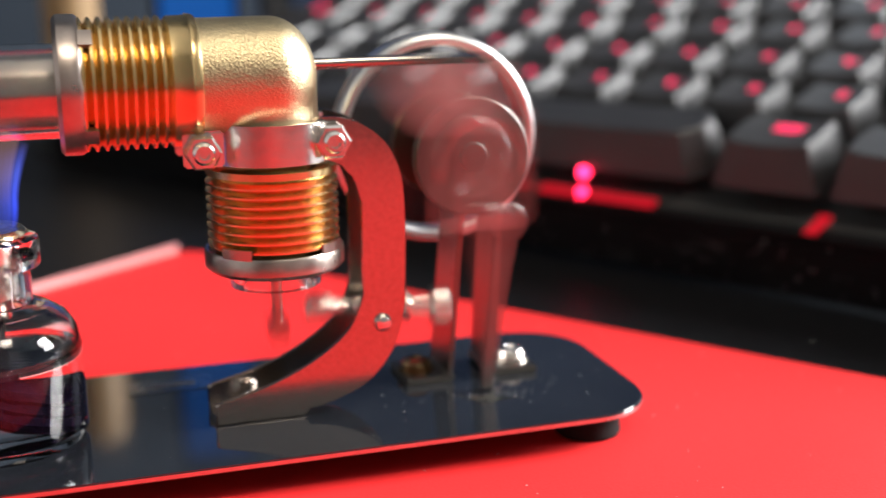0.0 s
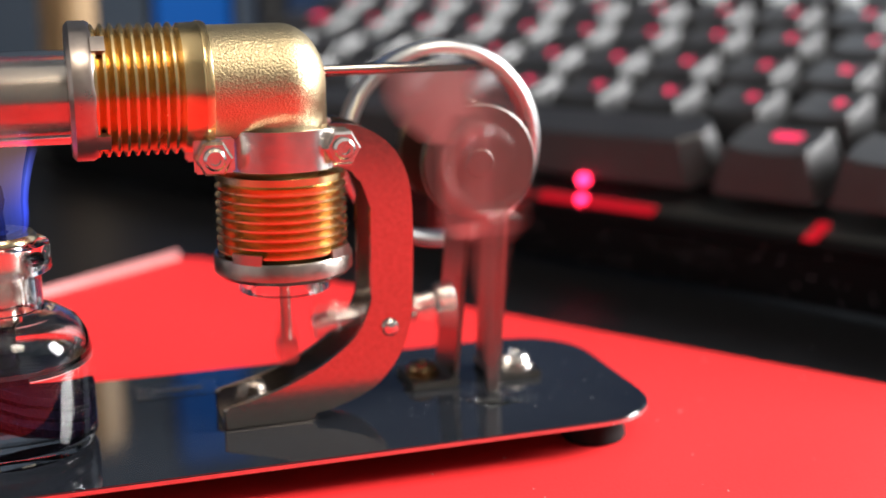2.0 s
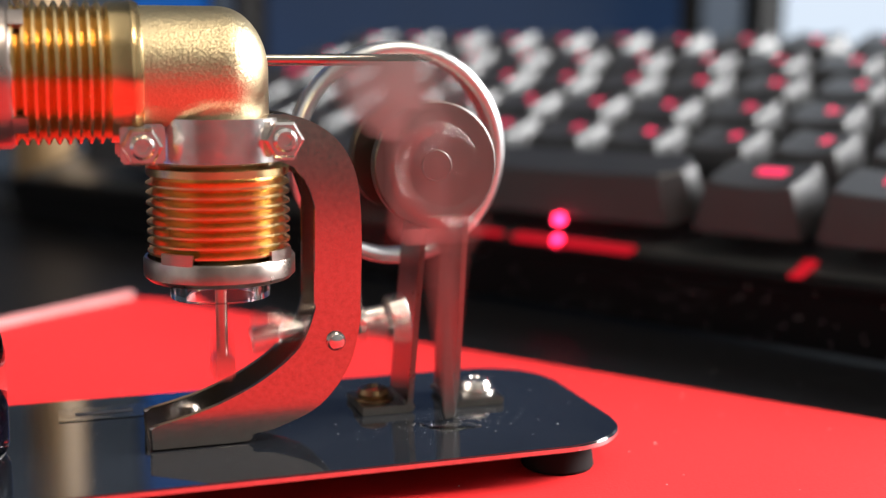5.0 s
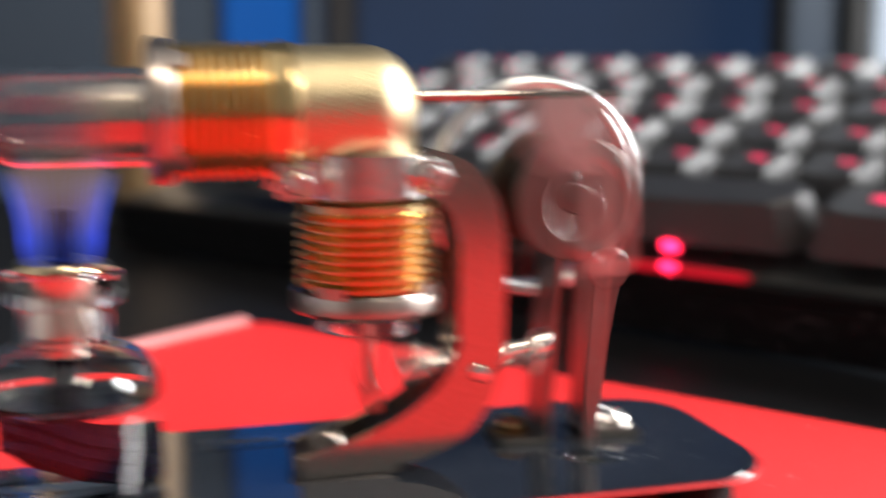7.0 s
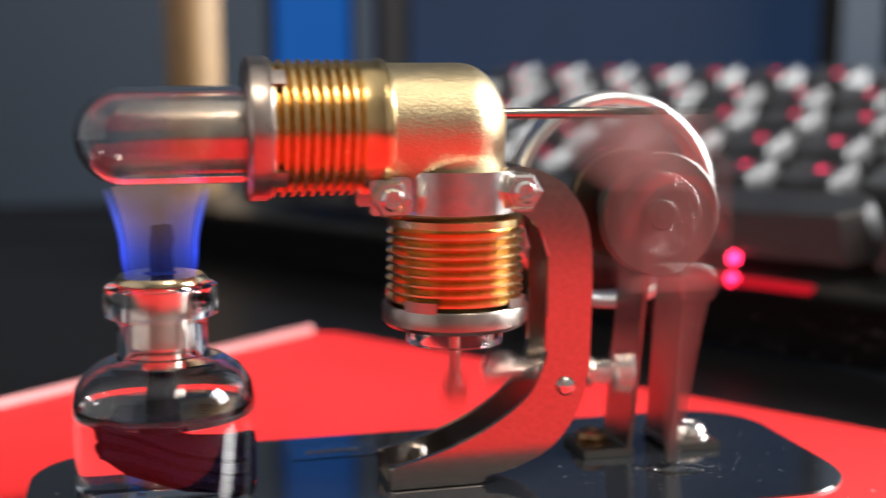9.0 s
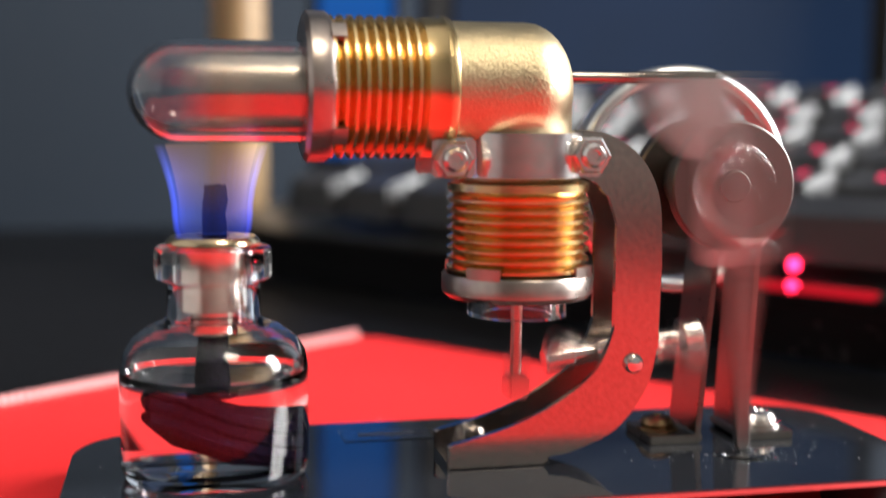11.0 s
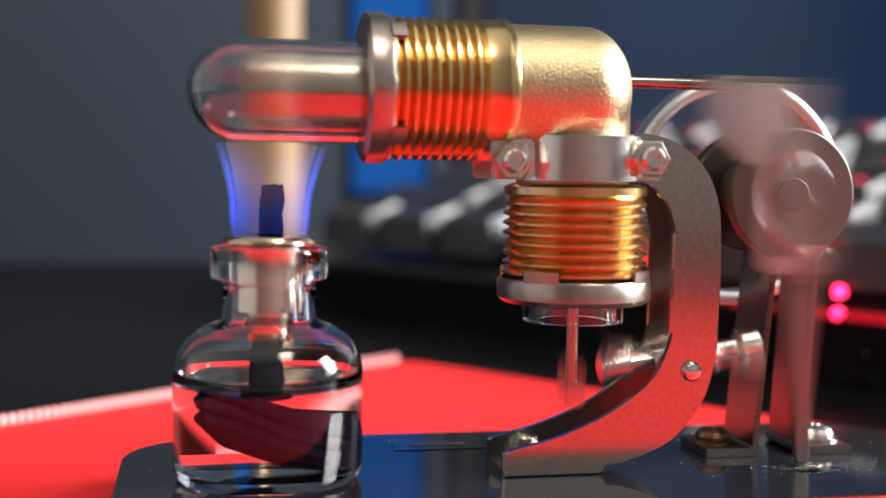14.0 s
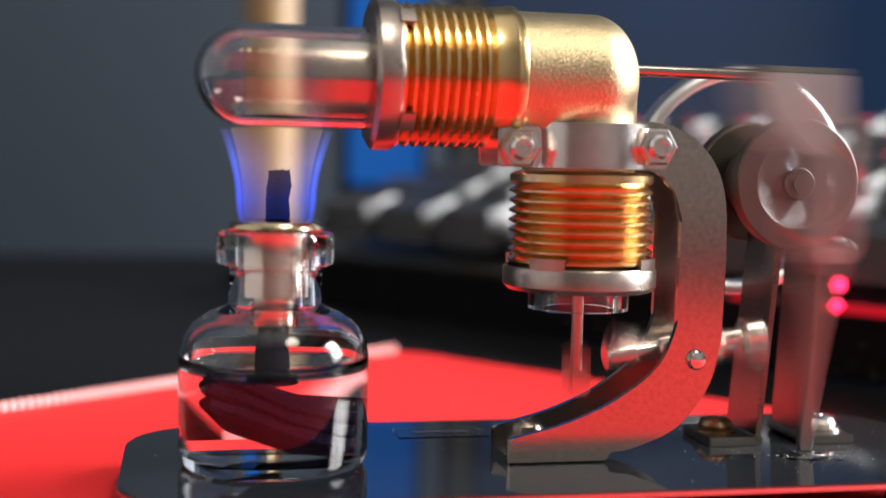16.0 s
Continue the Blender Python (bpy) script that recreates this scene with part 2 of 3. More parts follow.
def build_mat():
    """Red mouse mat with a stitched edge and one rounded corner in view."""
    corner = Vector((7.2, 122.7))
    e1, e2 = Vector((0.618, -0.786)).normalized(), Vector((-0.786, -0.618)).normalized()
    n, r = 14, 9.0
    l1, l2 = 330.0, 300.0
    pts = [corner + e2 * l2, corner + e2 * r]
    for k in range(1, n):
        a = math.pi / 2 * k / n
        c = corner + e1 * r + e2 * r
        pts.append(c - e1 * r * math.cos(a) - e2 * r * math.sin(a))
    pts += [corner + e1 * r, corner + e1 * l1, corner + e1 * l1 + e2 * l2]
    mat = thing("mouse_mat", "bright red cloth mouse mat with stitched edge", "mouse mat")
    bm = bmesh.new()
    slab(bm, [tuple(p) for p in pts], DESK_Z, MAT_Z, 0.5)
    part("cloth", bm, RED_MAT, mat)

    def stitches(a, b, name, material, label):
        bm = bmesh.new()
        step = 1.55
        way = (b - a).normalized()
        across = Vector((-way.y, way.x))
        for k in range(int((b - a).length / step)):
            p = a + way * (k * step)
            q = p + way * 1.3
            s = 1.1 if k % 2 else 1.0
            tube(bm, [(*(p - across * 0.9 * s), MAT_Z - 1.2), (*(p - across * 0.5), MAT_Z + 0.35), (*((p + q) / 2), MAT_Z + 0.85), (*(q + across * 0.9), MAT_Z + 0.35), (*(q + across * 1.3), MAT_Z - 0.4)], [0.5, 0.72, 0.8, 0.72, 0.45], 6)
        tagged(part(name, bm, material, mat, label), kind="stuff")

    stitches(corner + e2 * 2 - e1 * 0.4 + e1 * 1.2, corner + e2 * 190 + e1 * 0.8, "stitching", STITCH, "pale overlock stitching along the mat edge")

    return mat


MAT = build_mat()


# ---- background ----
def build_background():
    post = thing("wooden_post", "short pale brown wooden post standing on the desk", "post", (-10, 300, DESK_Z))
    bm = bmesh.new()
    lathe(bm, [(16, 0), (16, 3), (14, 5), (9, 6)], segs=32)
    part("base", bm, BEZEL, post, "black round foot")
    bm = bmesh.new()
    lathe(bm, [(9.6, 6), (9.6, 60), (9.2, 124), (8.4, 127), (5, 128)], segs=24)
    part("shaft", bm, WOOD, post)

    def monitor(x0, x1, y, z0, z1, screen, label):
        mon = thing("monitor", label, "monitor", ((x0 + x1) / 2, y, DESK_Z))
        cx = (x0 + x1) / 2
        bm = bmesh.new()
        block(bm, x0 - cx, x1 - cx, 0, 14, z0, z1, 1.5)
        part("bezel", bm, BEZEL, mon)
        bm = bmesh.new()
        block(bm, x0 - cx + 12, x1 - cx - 12, -0.8, 2, z0 + 14, z1 - 12)
        part("screen", bm, screen, mon, "lit screen")
        bm = bmesh.new()
        block(bm, -18, 18, 14, 24, 5, z0 + 60, 1)
        part("stand", bm, BEZEL, mon)
        bm = bmesh.new()
        block(bm, -70, 70, -30, 60, 0, 5, 1.5)
        part("stand_foot", bm, BEZEL, mon)

    monitor(62, 262, 330, 16, 340, screen_glow("dark blue screen", (0.010, 0.030, 0.085), (0.011, 0.021, 0.042), 1.0), "black monitor showing a dark blue picture")
    monitor(270, 620, 300, 42, 360, screen_glow("white screen", (0.70, 0.82, 1.0), (0.80, 0.90, 1.0), 0.95), "black monitor showing a bright white page")
    speaker = thing("speaker", "blue-lit speaker standing on the desk", "speaker", (42, 365, DESK_Z))
    bm = bmesh.new()
    block(bm, -17, 17, 0, 30, 0, 176, 2)
    part("cabinet", bm, BEZEL, speaker)
    bm = bmesh.new()
    block(bm, -16, 14, -2, 1, 34, 168, 1)
    part("light_panel", bm, screen_glow("blue light", (0.012, 0.12, 0.45), (0.007, 0.06, 0.26), 1.0), speaker, "panel glowing deep blue")


def screen_glow(name, a, b, strength):
    m = glow(name, a, strength)
    n, l = m.node_tree.nodes, m.node_tree.links
    co, noise_tex, mix = n.new("ShaderNodeTexCoord"), n.new("ShaderNodeTexNoise"), n.new("ShaderNodeMix")
    noise_tex.inputs["Scale"].default_value = 14
    mix.data_type = "RGBA"
    mix.inputs[6].default_value, mix.inputs[7].default_value = (*a, 1), (*b, 1)
    l.new(co.outputs["Object"], noise_tex.inputs["Vector"])
    l.new(noise_tex.outputs[0], mix.inputs[0])
    l.new(mix.outputs[2], n["Principled BSDF"].inputs["Emission Color"])
    return m


build_background()

# ---- keyboard ----
PITCH, KB_YAW, KB_TILT = 20.5, -1.0, 0.259
KB_AT = (108.4, 122.6, 29.8)  # top of the key that counts as column 7.75 of the second row


def build_keyboard():
    kb = thing("keyboard", "black mechanical keyboard with red backlit legends", "keyboard")
    kb.matrix_world = Matrix.Translation(at_unit(*KB_AT)) @ pose(0, 0, 0, 0, 0, math.degrees(KB_YAW)) @ pose(0, 0, 0, math.degrees(KB_TILT))

    def cap_mesh(w):
        """A tapered cap with a hollowed top; its top centre is the origin."""
        bm = bmesh.new()
        hw, hd = (w * PITCH - 1.5) / 2, (PITCH - 1.5) / 2
        tw, td = hw - 2.9, hd - 2.6
        nx, ny = 6, 3

        def ring(ax, ay, z, dip, shift):
            out = []
            line = [(-1 + 2 * i / nx, -1) for i in range(nx)] + [(1, -1 + 2 * i / ny) for i in range(ny)] + [(1 - 2 * i / nx, 1) for i in range(nx)] + [(-1, 1 - 2 * i / ny) for i in range(ny)]
            for s, t in line:
                r = 0.06
                k = 1 - r * (abs(s) > 0.99) * (abs(t) > 0.99)
                out.append(bm.verts.new(Vector((s * ax * k, t * ay * k + shift, z - dip * (1 - s * s))) * U))
            return out

        rings = [ring(hw, hd, -9.6, 0, 0), ring(hw - 0.3, hd - 0.3, -8.6, 0, 0), ring(tw + 0.35, td + 0.3, -0.5, 0.6, 0.5), ring(tw - 0.25, td - 0.25, 0, 0.8, 0.5)]
        n = len(rings[0])
        for a, b in zip(rings, rings[1:]):
            for j in range(n):
                bm.faces.new((a[j], a[(j + 1) % n], b[(j + 1) % n], b[j]))
        bm.faces.new(rings[0])
        # hollow top in strips from front to back
        top = rings[-1]
        front = top[0:nx + 1]
        back = [top[(nx + ny + nx - i) % n] for i in range(nx + 1)]
        for i in range(nx):
            if i == 0:
                left = [top[(2 * nx + ny + j) % n] for j in range(1, ny)]
                bm.faces.new([front[0], front[1], back[1], back[0]] + left)
            elif i == nx - 1:
                right = [top[nx + j] for j in range(1, ny)]
                bm.faces.new([front[i], front[i + 1]] + right + [back[i + 1], back[i]])
            else:
                bm.faces.new((front[i], front[i + 1], back[i + 1], back[i]))
        bmesh.ops.recalc_face_normals(bm, faces=bm.faces)
        me = bpy.data.meshes.new("keycap")
        for f in bm.faces:
            f.smooth = True
        for e in bm.edges:
            if len(e.link_faces) == 2 and e.calc_face_angle(0) > 0.3:
                e.smooth = False
        bm.to_mesh(me)
        bm.free()
        me.materials.append(KEYCAP)
        return me

    def legend_mesh(w, two):
        bm = bmesh.new()
        zl = -0.80 if w < 4 else -0.70
        block(bm, -w / 2, w / 2, -1.5, -0.6, zl, zl + 0.1)
        if two:
            block(bm, -w / 2, w / 2, 0.5, 1.5, zl, zl + 0.1)
        else:
            block(bm, -w / 2, -w / 4, -0.6, 1.5, zl, zl + 0.1)
            block(bm, w / 5, w / 2, -0.6, 1.5, zl, zl + 0.1)
        me = bpy.data.meshes.new("legend")
        bm.to_mesh(me)
        bm.free()
        me.materials.append(LEGEND)
        return me

    caps, legends = {}, [legend_mesh(3.4, False), legend_mesh(2.2, True), legend_mesh(6.5, True)]

    def key(c, row, w, which):
        if w not in caps:
            caps[w] = cap_mesh(w)
        cap = new("keycap", caps[w])
        cap.parent = kb
        shift = {0: 0, 1: 0, 2: 0.19, 3: 0.34, 4: 0.4, 5: 0.5}[row]
        cap.location = Vector(((c - 7.75 + shift) * PITCH, (row - 1) * PITCH, 0)) * U
        if which is not None:
            lg = new("legend", legends[which])
            lg.parent = cap
            lg.location = Vector((1.3, 2.6, 0)) * U

    # widths row by row from the spacebar row to the function row
    layout = [
        [1.25, 1.25, 1.25, 6.25, 1.25, 1.25, 1.25, 1.25],
        [2.25] + [1] * 10 + [2.75],
        [1.75] + [1] * 11 + [2.25],
        [1.5] + [1] * 12 + [1.5],
        [1] * 13 + [2],
        [1] * 15,
    ]
    rng = random.Random(3)
    for row, widths in enumerate(layout):
        x = 0
        for w in widths:
            c = x + w / 2
            which = None if w > 6 else 2 if w > 1.2 else (1 if row in (4,) or (row == 1 and c > 9) else rng.choice((0, 0, 1)))
            if c < 4 and row < 3:
                which = None
            key(c, row, w, which)
            x += w
    left, right, front, back = (-7.75 - 1.6) * PITCH, (7.25 + 0.45) * PITCH, -1.5 * PITCH - 6.5, 4.5 * PITCH + 6
    bm = bmesh.new()
    block(bm, left, right, front, back, -29, -15.5, 1.2)
    part("case", bm, CASE, kb, "dusty black plastic case")
    bm = bmesh.new()
    block(bm, left, right, front, front + 1.6, -15.6, -14.2, 0.5)
    part("case_rim", bm, CASE, kb)
    bm = bmesh.new()
    block(bm, left + 5, right - 5, front + 4.8, back - 5, -15.45, -14.7)
    part("switch_plate", bm, PLATE_KB, kb)
    rng = random.Random(8)
    bm = bmesh.new()
    for _ in range(150):
        p, r = Vector((rng.uniform(-60, right), front - 0.02, rng.uniform(-28, -16))), 0.16 * rng.uniform(0.4, 1.4)
        vs = [bm.verts.new((p + Vector((r * math.cos(a) * rng.uniform(0.6, 1.8), 0, r * math.sin(a)))) * U) for a in (0, 1.3, 2.6, 3.9, 5.1)]
        tip = bm.verts.new((p - Vector((0, r * 0.5, 0))) * U)
        for k in range(5):
            bm.faces.new((vs[k], vs[(k + 1) % 5], tip))
    tagged(part("dust", bm, DUST, kb, "pale dust specks on the case"), kind="stuff")
    # glowing strips added to paint the lamp's red spill on the case
    for c, y, hx, hy in ((8.75, -33.2, 15, 1.5), (7.6, -33.0, 5, 0.8), (11.25, -32.4, 1.3, 4.2)):
        bm = bmesh.new()
        block(bm, -hx, hx, -hy, hy, 0, 0.9, 0.2)
        spill = part("spill_strip", bm, RED_SPILL, kb, "dim red strip standing in for lamp spill")
        spill.location = Vector(((c - 7.75) * PITCH, y, -14.72)) * U
    # red lamp under the caps, seen through the gap below the spacebar row
    led_and_glint = bmesh.new()
    lathe(led_and_glint, [(1.1, 0), (1.1, 1.2), (0.6, 1.7)], segs=12)
    me = part("led_and_glint", led_and_glint, LED_AND_GLINT, kb, "red lamp")
    # the second entry glows in place of the lamp's reflection on the spacebar
    for k, (c, y, z) in enumerate(((8.59, -33.6, -14.7), (8.57, -31.4, -10.6))):
        ob = me if k == 0 else new("led_and_glint", me.data)
        ob.parent = kb
        ob.location = Vector(((c - 7.75) * PITCH, y, z)) * U


build_keyboard()

# ---- engine ----
TX, TY, TZ = 9.5, 5.0, 46.0   # crossing of the tube axes
HX, HZ = 37.4, 34.0           # crank shaft
PIV = (23.1, 4.0, 12.4)       # rocker pivot
ROD_Z = 47.5                  # height of the sliding rod
engine = thing("stirling_engine", "small hot-air engine of brass, steel and glass on black plate", "engine")


def build_base():
    bm = bmesh.new()
    slab(bm, rounded_rect(-45, 60.2, -13, 26, 10), -0.9, 0.0, 0.18)
    base = part("base_plate", bm, PLATE, engine, "glossy black mirror plate")
    bm = bmesh.new()
    outer, inner = rounded_rect(-45.12, 60.32, -13.12, 26.12, 10.1), rounded_rect(-44.9, 60.1, -12.9, 25.9, 9.9)
    n = len(outer)
    vs = [[bm.verts.new(Vector((x, y, z)) * U) for x, y in o] for o, z in ((outer, -0.75), (outer, -0.2), (inner, -0.2), (inner, -0.75))]
    for a, b in zip(vs, vs[1:] + vs[:1]):
        for k in range(n):
            bm.faces.new((a[k], a[(k + 1) % n], b[(k + 1) % n], b[k]))
    part("plate_edge", bm, PLATE_EDGE, base, "bright bare metal edge")
    for x, y in ((-36, -5.5), (-36, 19.5), (51.5, -5.5), (51.5, 18.8)):
        bm = bmesh.new()
        lathe(bm, [(4.6, MAT_Z), (4.8, MAT_Z + 0.4), (4.2, -0.9)], (x, y, 0), segs=24)
        part("foot", bm, RUBBER, base, "black rubber foot")
    bm = bmesh.new()
    block(bm, -10.7, 1.3, 15.6, 21.5, 0.02, 0.12)
    sticker = part("sticker", bm, FILM, base, "clear film sticker")
    sticker.visible_shadow = False
    bm = bmesh.new()
    block(bm, -8.5, -1.0, 18.0, 19.0, 0.13, 0.17)
    part("writing", bm, INK, base)


def screw_head(bm, at, r):
    lathe(bm, [(r * 1.15, 0), (r * 1.15, 0.35), (r * 0.9, 0.4), (r * 0.95, 0.9), (r * 0.8, 1.5), (r * 0.45, 1.85), (r * 0.3, 1.85), (r * 0.2, 1.3)], at, segs=28)


def build_bracket():
    outline = curve_through([
        (13.2, 38.2), (14.6, 40.9), (19.2, 40.6), (23.6, 37.8), (26.1, 32.8), (26.6, 25, 1), (26.6, 16.4, 1), (25.0, 9.4), (21.0, 4.2),
        (15.6, 1.75), (12.9, 1.25), (12.2, 0.9, 1), (12.0, 0, 1), (-0.2, 0, 1), (-0.3, 3.0, 1), (7.0, 4.9), (13.4, 7.8), (18.6, 12.0), (20.8, 17.4, 1),
        (20.9, 29.0, 1), (19.2, 33.6), (16.2, 35.4), (14.0, 35.6)], 6)
    for y0, y1 in ((0, 0.9), (8.0, 8.9)):
        bm = bmesh.new()
        prism(bm, outline, y0, y1, 0.26)
        part("bracket_side", bm, STEEL, engine, "curved sheet steel cheek")
    bm = bmesh.new()
    block(bm, -0.2, 12.1, 0.9, 8.0, 0.0, 0.9)
    part("bracket_sole", bm, STEEL, engine)
    bm = bmesh.new()
    screw_head(bm, (5.2, 4.4, 0.9), 2.1)
    part("screw", bm, CHROME, engine, "bright cross-head screw")
    bm = bmesh.new()
    lathe(bm, [(1.25, 9.4), (1.25, -0.3), (0.95, -0.75), (0.3, -0.95)], (PIV[0], 0, PIV[2]), "y", 24)
    part("pivot_pin", bm, CHROME, engine, "bright rivet")
    # clamp round the upright branch
    bm = bmesh.new()
    z0, z1, r0, r1 = 35.4, 40.7, 7.7, 8.3
    for sgn in (1, -1):
        path = []
        for k in range(0, 25):
            a = radians(200 + 140 * k / 24) if sgn > 0 else radians(20 + 140 * k / 24)
            path.append((math.cos(a), math.sin(a)))
        ring = [(TX + r1 * c, TY + r1 * s) for c, s in path] + [(TX + r0 * c, TY + r0 * s) for c, s in reversed(path)]
        slab(bm, ring, z0, z1, 0.1)
    clamp = part("clamp", bm, NICKEL, engine, "bright nickel clamp band")
    for x0, x1, y0, y1 in ((-2.5, 2.7, -0.9, -0.05), (15.0, 18.4, -0.9, -0.05), (-2.5, 2.7, 9.3, 10.2)):
        bm = bmesh.new()
        block(bm, x0, x1, y0, y1, z0 + 0.1, z1 - 0.5, 0.3)
        part("ear", bm, NICKEL, clamp)
    for x, z in ((-0.1, 37.6), (16.6, 38.1)):
        bm = bmesh.new()
        lathe(bm, [(2.15, 0), (2.45, -0.25), (2.45, -1.1), (2.1, -1.5)], (x, -0.9, z), "y", 6)
        hexagon = part("nut", bm, NICKEL, engine, "hexagon nut on a stud", smooth=False)
        bm = bmesh.new()
        lathe(bm, [(1.45, -1.3), (1.45, -2.0), (1.1, -2.4), (0.7, -2.4), (0.6, -2.0)], (x, -0.9, z), "y", 20)
        part("stud", bm, NICKEL, hexagon)


def build_elbow():
    # cast elbow: one bent body
    bm = bmesh.new()
    bend = [(8.0 * math.cos(radians(a)), 9.9 + 6.0 * math.sin(radians(a))) for a in range(0, 90, 6)]
    lathe(bm, [(8.0, -0.6)] + bend + [(0.2, 15.9)], (0, TY, TZ), "x", 48)
    lathe(bm, [(6.9, 34.6), (6.9, TZ)], (TX - 0.45, TY, 0), "z", 48)
    body = part("elbow", bm, BRASS, engine, "sand-cast brass elbow")
    re = body.modifiers.new("remesh", "REMESH")
    re.mode, re.voxel_size, re.use_smooth_shade = "VOXEL", 0.28 * U, True
    sm = body.modifiers.new("smooth", "SMOOTH")
    sm.factor, sm.iterations = 0.5, 14
    # horizontal branch: collar and thread
    bm = bmesh.new()
    prof = [(4, 0.3), (8.3, 0.3), (8.55, -0.2), (8.6, -0.7), (8.4, -1.0), (8.35, -3.2), (7.7, -3.7)]
    x = -3.7
    while x > -13.4:
        prof += [(8.45, x - 0.45), (8.45, x - 0.75), (7.6, x - 1.2)]
        x -= 1.2
    prof += [(7.6, -16), (6.3, -16), (6.3, -10), (4, -10)]
    lathe(bm, prof, (0, TY, TZ), "x", 64)
    part("threaded_branch", bm, BRASS_CUT, engine, "turned brass thread")
    bm = bmesh.new()
    lathe(bm, [(6.2, -17.1), (8.3, -17.1), (8.9, -16.6), (8.9, -14.5), (8.6, -14.0), (7.9, -13.9), (7.9, -15.5), (6.2, -15.5)], (0, TY, TZ), "x", 12)
    ring = part("ring_nut", bm, TIN, engine, "dull silver lock ring with notches")
    for k in range(4):
        bm = bmesh.new()
        sector(bm, 7.9, 8.7, 42 + 90 * k, 8, -14.2, -12.5, (0, TY, TZ), "x")
        part("tab", bm, TIN, ring)
    # upright branch
    bm = bmesh.new()
    prof = [(4, 35.0), (7.7, 35.0), (8.75, 34.6), (8.75, 33.7), (8.0, 33.2)]
    z = 33.2
    while z > 24.2:
        prof += [(8.8, z - 0.5), (8.8, z - 0.75), (7.9, z - 1.2)]
        z -= 1.2
    prof += [(7.9, 21.5), (5.2, 21.5), (5.2, 30), (4, 30)]
    lathe(bm, prof, (TX, TY, 0), "z", 64)
    part("threaded_branch", bm, BRASS_CUT, engine, "turned brass thread")
    bm = bmesh.new()
    lathe(bm, [(6.3, 20.6), (8.8, 20.6), (9.4, 21.2), (9.4, 23.2), (9.2, 23.5), (8.9, 23.5), (8.9, 22), (6.3, 22)], (TX, TY, 0), "z", 48)
    cap = part("cap_nut", bm, TIN, engine, "silver cap nut with notched rim")
    for k in range(4):
        bm = bmesh.new()
        sector(bm, 8.85, 9.3, 48 + 90 * k, 14, 23.3, 24.7, (TX, TY, 0), "z")
        part("tab", bm, TIN, cap)
    bm = bmesh.new()
    lathe(bm, [(6.2, 18.2), (6.2, 24), (4.4, 24), (4.4, 18.2)], (TX, TY, 0), "z", 48, closed=True)
    part("power_cylinder", bm, GLASS, engine, "clear glass cylinder end")
    # hot end: closed glass tube
    bm = bmesh.new()
    ro, ri, xc, x1 = 6.0, 5.35, -31.2, -12.0
    prof = [(0.001, xc - ro)] + [(ro * math.sin(radians(a)), xc - ro * math.cos(radians(a))) for a in range(8, 91, 8)] + [(ro, x1), (ri, x1)]
    prof += [(ri * math.sin(radians(a)), xc - ri * math.cos(radians(a))) for a in range(88, 7, -8)] + [(0.001, xc - ri)]
    lathe(bm, prof, (0, TY, TZ - 0.6), "x", 56)
    ob = part("hot_tube", bm, GLASS, engine, "round-ended clear glass tube")
    ob.visible_shadow = False


def build_stand():
    for s, x, lean in ((-1, 34.8, 0.082), (1, 41.4, 0.050)):
        bm = bmesh.new()
        t = 0.8
        top = 28.5
        for v in block(bm, x - t / 2, x + t / 2, 6.5, 15.5, 0.3, top, 0.1):
            v.co.x += (v.co.z - 0.3 * U) * lean
        x1 = x + s * (6.6 if s < 0 else 7.1)
        block(bm, min(x, x1), max(x, x1), 6.5, 15.5, 0.0, 1.1, 0.15)
        # rounded bend where the upright leaves its foot
        tube(bm, [(x - s * 0.05, 6.52, 0.75), (x - s * 0.05, 15.48, 0.75)], 0.72, 12)
        part("upright", bm, UPRIGHT, engine, "bent steel upright")
        bm = bmesh.new()
        screw_head(bm, (x + s * (3.9 if s < 0 else 4.4), 11.0, 1.1), 2.4)
        part("screw", bm, NICKEL if s > 0 else DARK_SCREW, engine, "bright cross-head screw" if s > 0 else "dark bronzed screw")
    bm = bmesh.new()
    lathe(bm, [(4.2, 6.4), (4.6, 6.8), (4.6, 15.4), (4.2, 15.8), (1.1, 15.8), (1.1, 6.4)], (HX, 0, HZ), "y", 40, closed=True)
    part("bearing", bm, SATIN, engine, "round bearing housing")
    # oil that has dripped round the foot of the swinging lever
    for k, (x, y, rx, ry, h) in enumerate(((38.4, -1.2, 3.0, 1.5, 0.22), (35.2, 0.6, 0.9, 0.7, 0.2), (41.0, -1.9, 1.1, 0.6, 0.16), (40.6, 1.9, 0.8, 0.6, 0.2), (37.0, -3.0, 0.5, 0.35, 0.1))):
        bm = bmesh.new()
        lathe(bm, [(1.0, 0.004), (0.93, 0.45), (0.7, 0.8), (0.4, 0.95), (0.05, 1.0)], segs=22, scale=lambda a, k=k: 1 + 0.13 * math.sin(3 * a + k) + 0.08 * math.sin(5 * a + 2 * k))
        for v in bm.verts:
            v.co = Vector((v.co.x * rx + x * U, v.co.y * ry + y * U, v.co.z * h))
        part("oil_drop", bm, GLASS, engine, "clear drop of oil on the plate")


THROW = 6.2  # crank pin from the shaft


